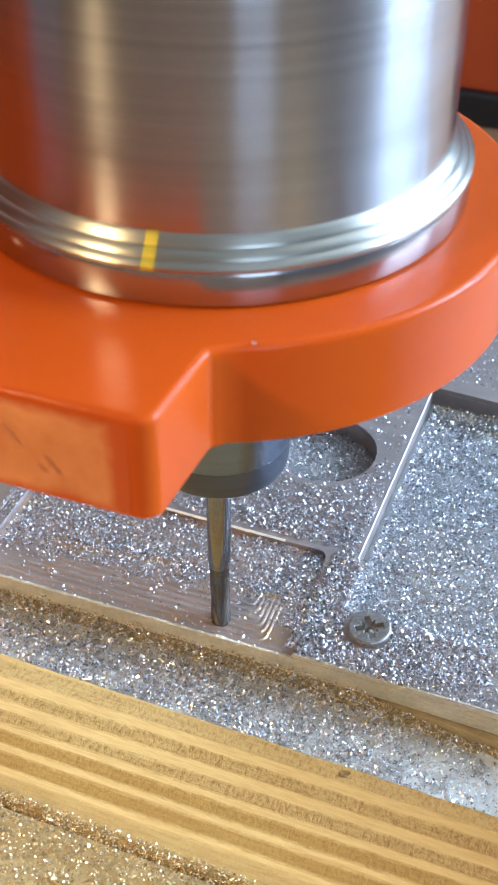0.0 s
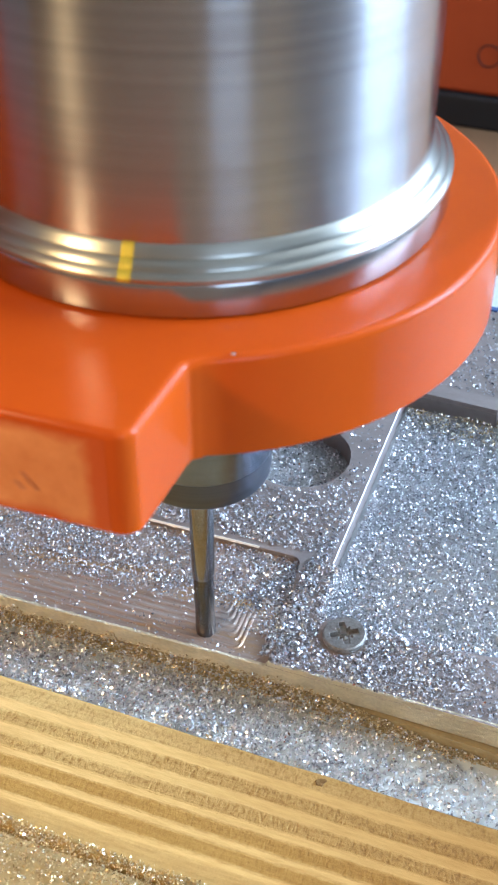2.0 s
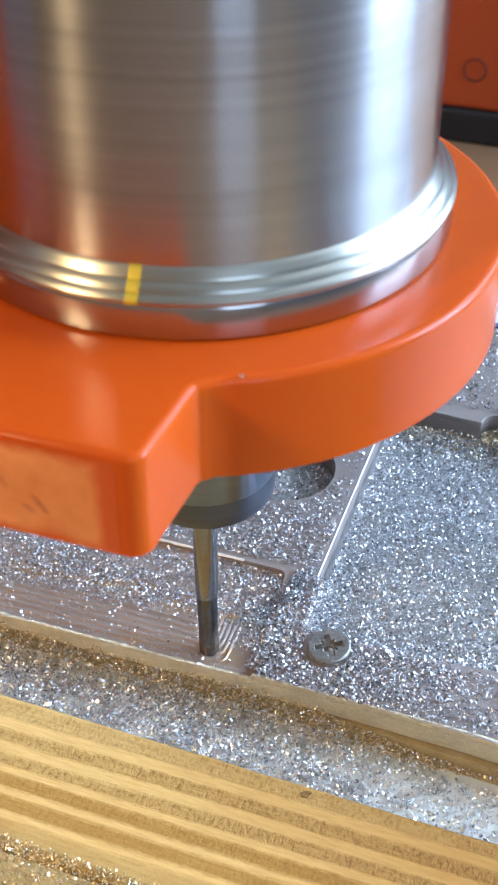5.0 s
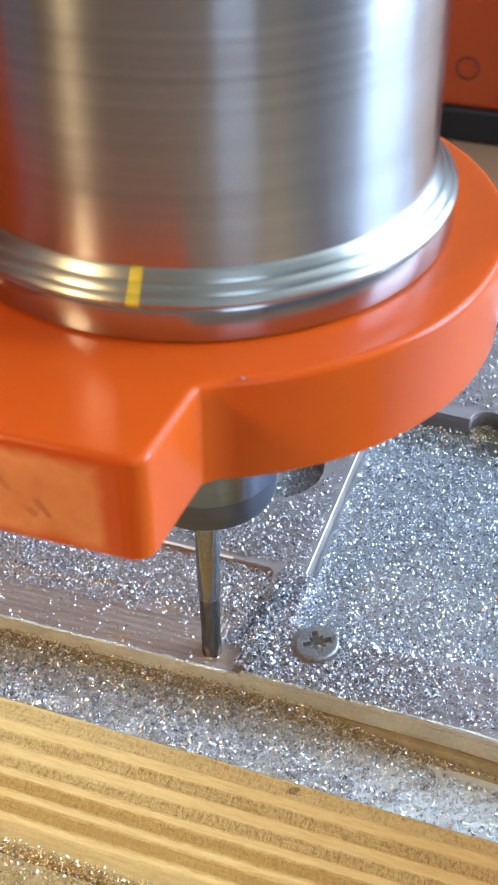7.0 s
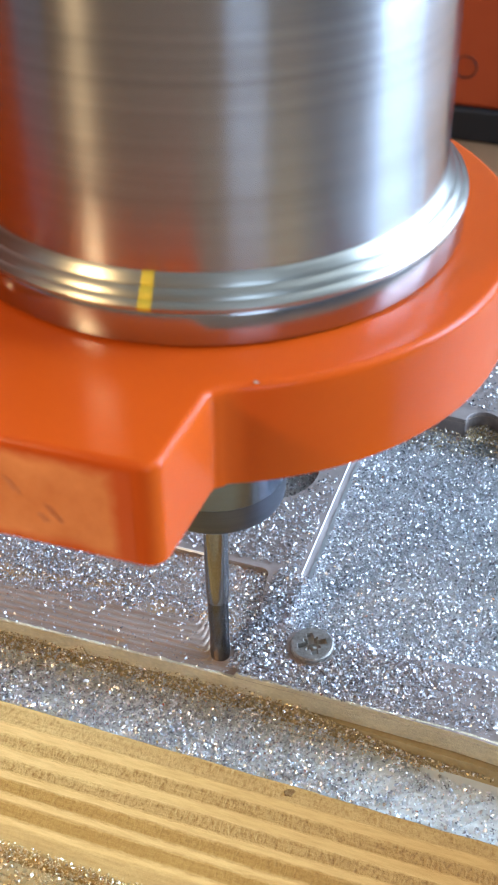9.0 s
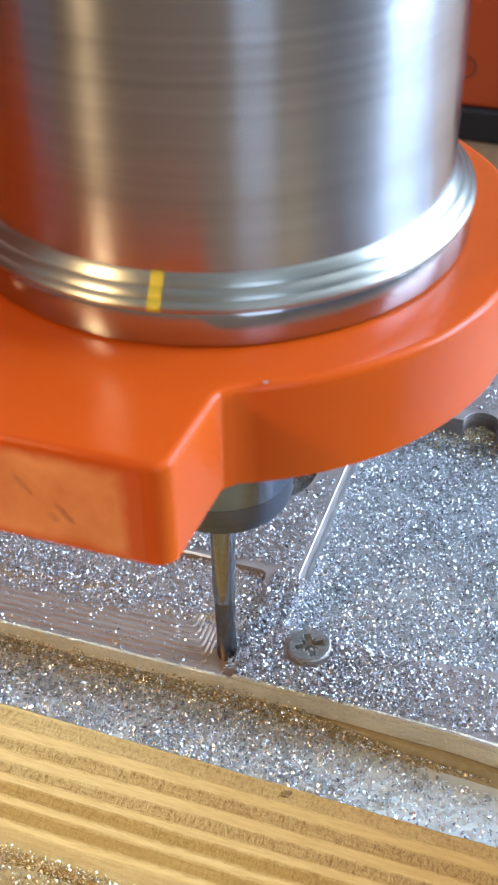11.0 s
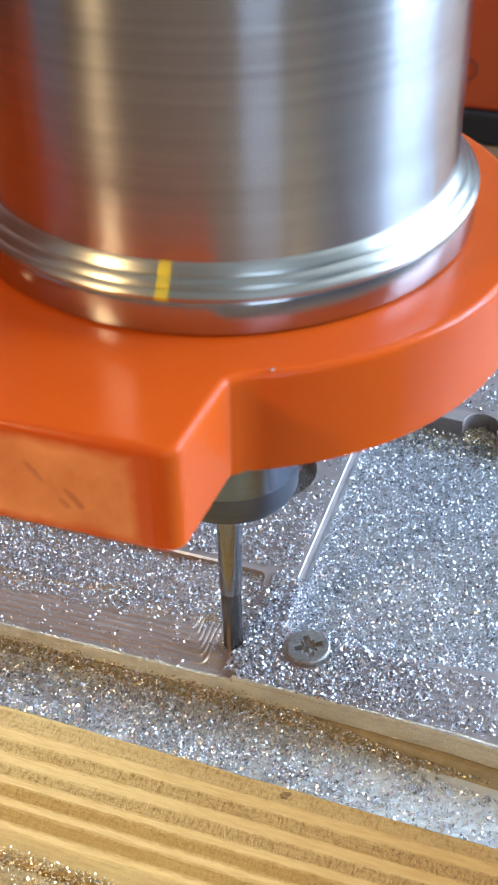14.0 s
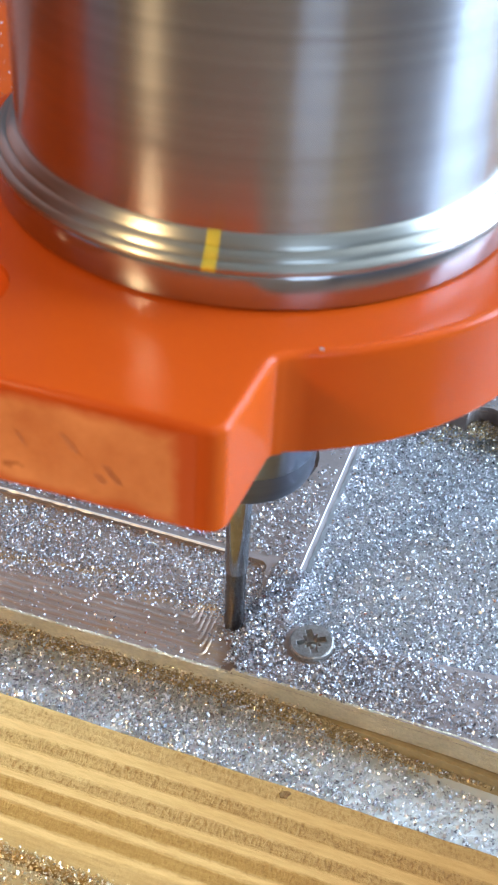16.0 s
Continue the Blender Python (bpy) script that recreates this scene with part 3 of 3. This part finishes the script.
def batten():
    b = thing("pine_batten", "sawn pine batten with raised growth rings beside the board", "batten")
    bm = bmesh.new()
    ys = [-13.8, -13.7, -13.4, -13.0] + [-12.8 + 26.4 * k / 110 for k in range(111)] + [13.8, 14.2, 14.5, 14.6]
    nx = 90
    grid = []
    for i in range(nx + 1):
        x = -150 + 300 * i / nx
        row = [bm.verts.new((x * MM, -13.8 * MM, -0.020))]
        for y in ys:
            edge = max(0.0, y - 13.6, -12.8 - y)
            grain = [g for e, kind, g in RINGS if e <= max(-15.0, y - 0.013 * (x + 30))][-1]
            z = -0.9 * (edge / 1.0) ** 2 + 0.13 * (0.5 - min(1.0, 2 * grain)) * (1 if edge == 0 else 0) + 0.12 * noise.noise((x * 0.05, y * 0.25, 0))
            side = 0.25 * noise.noise((x * 0.12, 5.0, 0)) * (1 if y > 13 else 0)
            row.append(bm.verts.new((x * MM, (y + side) * MM, z * MM)))
        row.append(bm.verts.new((x * MM, 14.6 * MM, -0.020)))
        grid.append(row)
    for a, c in zip(grid, grid[1:]):
        for j in range(len(a) - 1):
            bm.faces.new((a[j], a[j + 1], c[j + 1], c[j]))
        bm.faces.new((a[-1], a[0], c[0], c[-1]))
    bm.faces.new(grid[0])
    bm.faces.new(grid[-1])
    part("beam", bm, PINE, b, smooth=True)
    pit = lathe([(0.00095, 0.0), (0.0008, 0.00018), (0.0004, 0.00006), (0.0001, 0.00003)], 22)
    for v in pit.verts:
        wob = 1 + 0.75 * noise.noise(v.co * 1500)
        v.co.x, v.co.y = v.co.x * 0.95 * wob + 0.25 * v.co.y, v.co.y * 0.75 * wob
    k = part("knot", pit, KNOT_WOOD, b, "small dark ragged pin knot")
    k.location = (0.0042, 0.0124, 0.00002)
    b.matrix_basis = pose(-0.0005, -0.0391, -0.0082, 0, 0, -1.6)


batten()


# ---- swarf ----
def swarf(name, label, count, x0, x1, y0, y1, z, inside, seed, mat=None, size=(0.30, 0.74), tilt=58, clump=0.35, lift=0.2, density=None, pile=None):
    """Curled flakes of aluminium, strewn over a stretch of a surface."""
    rng = np.random.default_rng(seed)
    xs, ys = [], []
    while len(xs) < count:
        x, y = rng.uniform(x0, x1), rng.uniform(y0, y1)
        c = noise.noise((x * 0.11, y * 0.11, seed)) + 0.6 * noise.noise((x * 0.33, y * 0.33, seed + 9))
        if inside(x, y) and c + rng.uniform(-0.5, 0.9) > -clump and (density is None or rng.random() < density(x, y)):
            xs.append(x)
            ys.append(y)
    n = count
    ln = rng.uniform(size[0], size[1], n) * rng.choice([0.6, 1.0, 1.35], n, p=[0.45, 0.42, 0.13])
    wd = ln * rng.uniform(0.35, 0.8, n)
    curl = rng.uniform(-0.5, 0.5, n) * ln
    base = np.zeros((n, 6, 3))
    for k, u in enumerate((-0.5, 0.0, 0.5)):
        for s, v in enumerate((-0.5, 0.5)):
            j = k * 2 + s
            base[:, j, 0] = u * ln + rng.uniform(-0.12, 0.12, n) * ln
            base[:, j, 1] = v * wd * (1.0 if k == 1 else rng.uniform(0.35, 1.0, n))
            base[:, j, 2] = curl * (u * u * 4) + 0.15 * rng.uniform(-1, 1, n) * wd
    a, b, c = rng.uniform(0, 2 * math.pi, n), np.radians(rng.normal(0, tilt * 0.55, n)), np.radians(rng.normal(0, tilt * 0.55, n))

    def turn(p, angle, i, j):
        q = p.copy()
        q[:, :, i] = p[:, :, i] * np.cos(angle)[:, None] - p[:, :, j] * np.sin(angle)[:, None]
        q[:, :, j] = p[:, :, i] * np.sin(angle)[:, None] + p[:, :, j] * np.cos(angle)[:, None]
        return q

    base = turn(turn(turn(base, b, 0, 2), c, 1, 2), a, 0, 1)
    base[:, :, 2] += (z - base[:, :, 2].min(axis=1) + np.abs(rng.normal(0, lift, n)) + (0 if pile is None else np.array([pile(x, y) for x, y in zip(xs, ys)])))[:, None]
    base[:, :, 0] += np.array(xs)[:, None]
    base[:, :, 1] += np.array(ys)[:, None]
    verts = (base.reshape(-1, 3) * MM).tolist()
    faces = [f for i in range(0, 6 * n, 6) for f in ((i, i + 2, i + 3, i + 1), (i + 2, i + 4, i + 5, i + 3))]
    me = bpy.data.meshes.new(name)
    me.from_pydata(verts, [], faces)
    me.materials.append(mat or CHIP)
    return tagged(new(name, me), label, "swarf", kind="stuff")


def in_window(x, y):
    return -5.6 < x < 68 and 3.2 < y < 75 and (x > -5.3 or y > 17) and (y < 73.5 or x < 14)


def in_circle(x, y):
    return (x + 23.5) ** 2 + (y - 47.3) ** 2 < 10.8 ** 2


def on_plate(x, y):
    pocket = -77 < x < -10.6 and y < 18.2
    return not pocket and not (-7.6 < x < 70 and 2.4 < y < 81.2) and (x + 23.5) ** 2 + (y - 47.3) ** 2 > 12.2 ** 2 and x ** 2 + (y + 0.8) ** 2 > 4.6 ** 2


def in_pocket(x, y):
    return -76 < x < -11.8 and -11.0 < y < 17.2


swarf("swarf_in_opening", "bright aluminium milling chips strewn thickly in the opening", 33000, -5.6, 50, 3, 76, -4.9, in_window, 1, clump=0.75, size=(0.26, 0.66),
      density=lambda x, y: 0.62 + 0.38 * math.exp(-(x + 6) / 8) + 0.2 * math.exp(-(y - 3) / 6),
      pile=lambda x, y: 4.3 * math.exp(-max(0, y - 3) / 4.5) * (0.75 + 0.25 * noise.noise((x * 0.2, y * 0.2, 3))) + 1.6 * math.exp(-(x + 6.5) / 4.0))
swarf("swarf_in_hole", "bright aluminium chips lying in the round hole", 1900, -36, -12, 35, 60, -4.9, in_circle, 2, clump=0.9, lift=0.5)
swarf("swarf_on_plate", "aluminium chips strewn over the plate round the screw", 7200, -11, 48, -11.2, 4, 0.02, on_plate, 3, size=(0.26, 0.64), clump=0.3, density=lambda x, y: 1.0 if x < 14 else max(0.3, 1.0 - (x - 14) / 20))
swarf("swarf_on_plate", "aluminium chips strewn over the plate behind the pocket", 13500, -80, -6.5, 3, 80, 0.02, on_plate, 4, size=(0.26, 0.64), clump=0.35, density=lambda x, y: max(0.12, 1.0 - max(0, y - 30) / 25))
swarf("swarf_on_plate", "aluminium chips strewn over the far side of the plate", 3600, -8, 50, 78, 116, 0.02, on_plate, 5, clump=0.2)
swarf("swarf_in_pocket", "aluminium chips lying on the milled pocket floor", 16000, -76, -12, -10.6, 16.8, -1.18, in_pocket, 6, size=(0.22, 0.52), clump=0.3,
      density=lambda x, y: min(1.0, max(0.09, (y + 1.5 - 0.06 * (x + 20)) / 5.0)))
swarf("swarf_on_plate", "aluminium chips heaped along the edge of the pocket", 1200, -11.5, -8.2, -10, 17, 0.02, lambda x, y: True, 11, clump=0.5, lift=0.3)
swarf("swarf_in_pocket", "fine aluminium chips heaped against the wall of the pocket", 2400, -18, -11.5, -9.5, 16.0, -1.18, lambda x, y: y > -4.5 or x > -13.2, 12, size=(0.22, 0.54), clump=0.3,
      density=lambda x, y: math.exp(-(-11.3 - x) / 2.2), pile=lambda x, y: 1.15 * math.exp(-(-11.3 - x) / 1.6))
swarf("swarf_in_opening", "bright chips heaped over the lower edge of the opening", 1000, -7.6, -2.5, 2.5, 16.5, -0.9, lambda x, y: True, 15, size=(0.22, 0.55), clump=0.7, lift=0.3,
      density=lambda x, y: math.exp(-abs(x + 5.6) / 1.2), pile=lambda x, y: 0.95 if x < -5.7 else 0.9 - 0.8 * (x + 5.7))
swarf("swarf_in_opening", "dusty chips drifted against the far wall of the opening", 2600, -6.0, 50, 66, 80.4, -4.9, lambda x, y: (in_window(x, y) and y < 73.8) or math.hypot(x - 18.4, y - 76.6) < 3.7, 16, mat=CHIP_WARM, size=(0.26, 0.62), clump=0.8,
      density=lambda x, y: math.exp(-max(0.0, 73.8 - y) / 2.2), pile=lambda x, y: 2.6 * math.exp(-max(0.0, 73.8 - y) / 1.6) * (1.0 if y < 74 else 0.4))
swarf("swarf_on_board", "bright aluminium chips along the white board in front of the plate", 18000, -75, 55, -25.5, -10.6, -9.55, lambda x, y: y > -24.3 - 0.028 * x and y < -10.9 - max(0, 0.09 * (x + 12)), 7, mat=CHIP_LIT, clump=0.6, tilt=54, size=(0.28, 0.70),
      density=lambda x, y: min(1.0, max(0.3, 1 - (x + 5) / 45 + 0.5 * noise.noise((x * 0.15, y * 0.3, 1)))),
      pile=lambda x, y: 3.9 * math.exp(-max(0, -10.9 - max(0, 0.09 * (x + 12)) - y) / 1.3) * min(1.0, max(0.0, (26 - x) / 22)))
swarf("swarf_on_board", "dusty aluminium chips drifted against the front of the plate, wood's reflection painted in", 6400, -75, 50, -14.5, -10.5, -9.5, lambda x, y: y < -10.75 - max(0, 0.075 * (x + 12)), 13, mat=CHIP_WARM, size=(0.22, 0.55), clump=0.8, lift=0.15,
      density=lambda x, y: math.exp(-max(0, -10.75 - max(0, 0.075 * (x + 12)) - y) / 0.9), pile=lambda x, y: (5.6 + 1.6 * noise.noise((x * 0.25, 4, 4))) * math.exp(-max(0, -10.75 - max(0, 0.075 * (x + 12)) - y) / 1.3) * min(1.0, max(0.45, (40 - x) / 40)))
swarf("swarf_on_front_board", "aluminium chips on the brown board in front of the batten", 17000, -70, 30, -84, -51.0, -9.55, lambda x, y: y < -53.0 - 0.028 * x, 8, mat=CHIP_GOLD, size=(0.26, 0.62), clump=0.9,
      pile=lambda x, y: 2.3 * math.exp(-max(0, -53.7 - 0.028 * x - y) / 2.2))
swarf("swarf_on_front_board", "aluminium chips heaped along the foot of the batten, warm light in their colour", 3600, -62, 8, -57.5, -51.0, -9.55, lambda x, y: -56.6 - 0.028 * x < y < -53.0 - 0.028 * x, 14, mat=CHIP_GOLD, size=(0.22, 0.52), clump=0.9,
      density=lambda x, y: math.exp((y + 53.75 + 0.028 * x) / 1.4), pile=lambda x, y: 2.4 * math.exp((y + 53.75 + 0.028 * x) / 1.6))
swarf("swarf_on_crossbar", "sparse aluminium specks on the orange crossbar", 2600, -260, -132, 172, 308, -0.98, lambda x, y: True, 9, clump=0.6)


# ---- spindle head, which moves ----
def spindle_head():
    h = thing("milling_spindle", "turned steel spindle in an orange clamp bracket, holding a thin cutter", "milling spindle")
    # clamp bracket: a disc with an ear that runs to the unseen added plate
    outline = [(-96, -56.4)] + arc(11.9, -53.55, 2.5, -90, 0, 8) + arc(16.6, -42.0, 1.6, 178, 110, 3) + arc(0, 0, 43.1, -67.6, 188, 72) + [(-96, -8)]
    top = cushioned_slab(mm(outline), [mm(arc(0, 0, 34.6, 0, 356.25, 95)), mm(arc(-25.0, -41.5, 7.2, 0, 345, 23))], 0.0784, 0.0927, 0.0010)
    part("clamp_bracket", top, ORANGE, h, "glossy orange enamelled clamp bracket", smooth=True)
    part("front_face", slab(mm([(-95.5, 78.5), (11.3, 78.5), (11.3, 91.65), (-95.5, 91.65)]), [], -0.0001, 0.000015), SHEEN_FACE, h, "scuffed front face with a pale reflection painted in")
    face = h.children[-1].data
    for v in face.vertices:
        v.co = (v.co.x, (-56.43 + 0.00324 * (v.co.x / MM + 96)) * MM - v.co.z, v.co.y)
    # gouges in the paint of the front face
    for k, (xa, za, xb, zb, wide) in enumerate(((-4.2, 87.6, -2.0, 85.2, 0.6), (0.6, 84.6, 2.9, 82.2, 0.75), (-0.4, 82.9, 1.2, 82.0, 0.6), (-9.5, 86.5, -8.2, 84.4, 0.4))):
        bm = bmesh.new()
        prev = None
        for j in range(9):
            u = j / 8
            x = xa + (xb - xa) * u
            z = za + (zb - za) * u + 0.25 * noise.noise((u * 5, k, 2))
            half = wide * math.sqrt(max(0.02, math.sin(math.pi * u))) * (0.65 + 0.7 * abs(noise.noise((u * 7, k, 6))))
            y = -56.43 + 0.00324 * (x + 96) - 0.075
            row = [bm.verts.new((x * MM, y * MM, (z + d * half) * MM)) for d in (-1, 0.1, 1)]
            if prev:
                for q in range(2):
                    bm.faces.new((prev[q], prev[q + 1], row[q + 1], row[q]))
            prev = row
        part("gouge", bm, GOUGED, h, "dark gouge in the paint")
    fl = bmesh.new()
    bmesh.ops.create_icosphere(fl, subdivisions=1, radius=0.0003)
    for v in fl.verts:
        v.co = (0.0194 + v.co.x * 1.3, -0.0380 + v.co.y * 0.8, 0.0928 + v.co.z * 0.5)
    part("chip_fleck", fl, CHIP, h, "tiny metal chip stuck to the edge")
    bolt = lathe([(0.0071, 0.080), (0.0071, 0.0921), (0.0066, 0.0914), (0.0050, 0.0901), (0.0030, 0.0893), (0.0010, 0.0890)], 36)
    bmesh.ops.translate(bolt, vec=(-0.0250, -0.0415, 0), verts=bolt.verts)
    part("clamp_bolt", bolt, ORANGE, h, "orange painted dished bolt head", smooth=True)
    # unseen plate added so the spindle's left side reflects dark red
    part("carriage_plate", box(-0.112, -0.0962, -0.075, 0.03, 0.045, 0.24), MIRRORED_RED, h, "dark red plate, unseen, added for the spindle's reflection", bevel=0.002)
    body = [(0.0318, 0.0820), (0.0322, 0.0925)] + [(0.0325, 0.1012), (0.0325, 0.1030), (0.0325, 0.235), (0.0315, 0.236)]
    part("spindle_body", lathe(body, 160), STEEL, h, "brushed turned steel cylinder", smooth=True)
    base = [(0.0330, 0.0929), (0.0351, 0.0929), (0.03535, 0.0932), (0.03535, 0.0970), (0.0352, 0.0974), (0.0330, 0.0974)]
    part("base_ring", lathe(base, 160, caps=False), BASE_STEEL, h, "plain steel base ring reflecting the orange bracket", smooth=True)
    lip = [(r * MM, z * MM) for r, z in ((34.0, 97.5), (35.35, 97.5), (35.55, 97.7), (35.58, 98.2), (35.35, 98.5), (34.95, 98.85), (34.75, 98.88), (34.7, 99.1), (34.3, 99.5), (33.85, 99.95), (33.65, 99.98), (33.6, 100.2),
                                     (33.3, 100.55), (33.0, 100.9), (32.8, 101.2), (32.4, 101.4))]
    part("lip_ring", lathe(lip, 160, caps=False), RING_STEEL, h, "grooved steel lip ring", smooth=True)
    bm = bmesh.new()
    prev = None
    for r, z in [(q + 0.00006, w + 0.00006) for q, w in lip[1:]]:
        row = [bm.verts.new((r * math.cos(radians(a)), r * math.sin(radians(a)), z)) for a in (-83.4, -82.6, -81.7, -80.7)]
        if prev:
            for k in range(3):
                bm.faces.new((prev[k], prev[k + 1], row[k + 1], row[k]))
        prev = row
    part("paint_mark", bm, YELLOW, h, "yellow mark across the ring", smooth=True)
    part("spindle_nose", lathe([(0.0095, 0.058), (0.0098, 0.0592), (0.0098, 0.0785)], 64), NUT_STEEL, h, smooth=True)
    part("collet_nut", lathe([(0.0110, 0.04625), (0.0117, 0.0463), (0.0117, 0.0472), (0.0117, 0.0640), (0.0105, 0.0650)], 64), NUT_STEEL, h, "smooth steel collet nut", smooth=True)
    part("nut_rim", lathe([(0.0040, 0.0408), (0.0106, 0.0408), (0.0112, 0.0411), (0.0115, 0.0418), (0.0116, 0.0440), (0.01165, 0.0462), (0.0110, 0.0462)], 64), BLACKENED, h, "dark chamfered rim of the collet nut", smooth=True)
    cutter = part("cutter_shank", lathe([(0.00192, 0.0132), (0.00208, 0.0152), (0.00216, 0.0330), (0.00210, 0.0332), (0.00210, 0.0336), (0.00216, 0.0338), (0.00216, 0.0410)], 48), CARBIDE, h, "polished thin cutter shank", smooth=True)
    bm = bmesh.new()
    rings = []
    n = 28
    for k in range(45):
        z = -1.18 + 14.5 * k / 44
        row = []
        for i in range(n):
            a = 2 * math.pi * i / n
            r = 1.80 + 0.04 * math.cos(2 * a) + 0.1 * max(0.0, (z - 9.0) / 4.3)
            b = a + z * 0.42
            row.append(bm.verts.new((r * math.cos(b) * MM + 0.00020 * max(0.0, 1 - max(z, 0.0) / 13.3), r * math.sin(b) * MM, z * MM)))
        rings.append(row)
    for a, b in zip(rings, rings[1:]):
        for i in range(n):
            bm.faces.new((a[i], a[(i + 1) % n], b[(i + 1) % n], b[i]))
    bm.faces.new(rings[0])
    bm.faces.new(rings[-1])
    part("cutting_end", bm, CARBIDE_DARK, cutter, "dark fluted cutting end", smooth=True)
    for c in h.children:
        if c == cutter:
            c.location.x = -0.0003
        else:
            c.location.z = -0.0022
    return h


SPINDLE = spindle_head()


def motions():
    walk(SPINDLE, [(t, pose(x, y, 0)) for t, x, y in SPINDLE_ROWS])


motions()
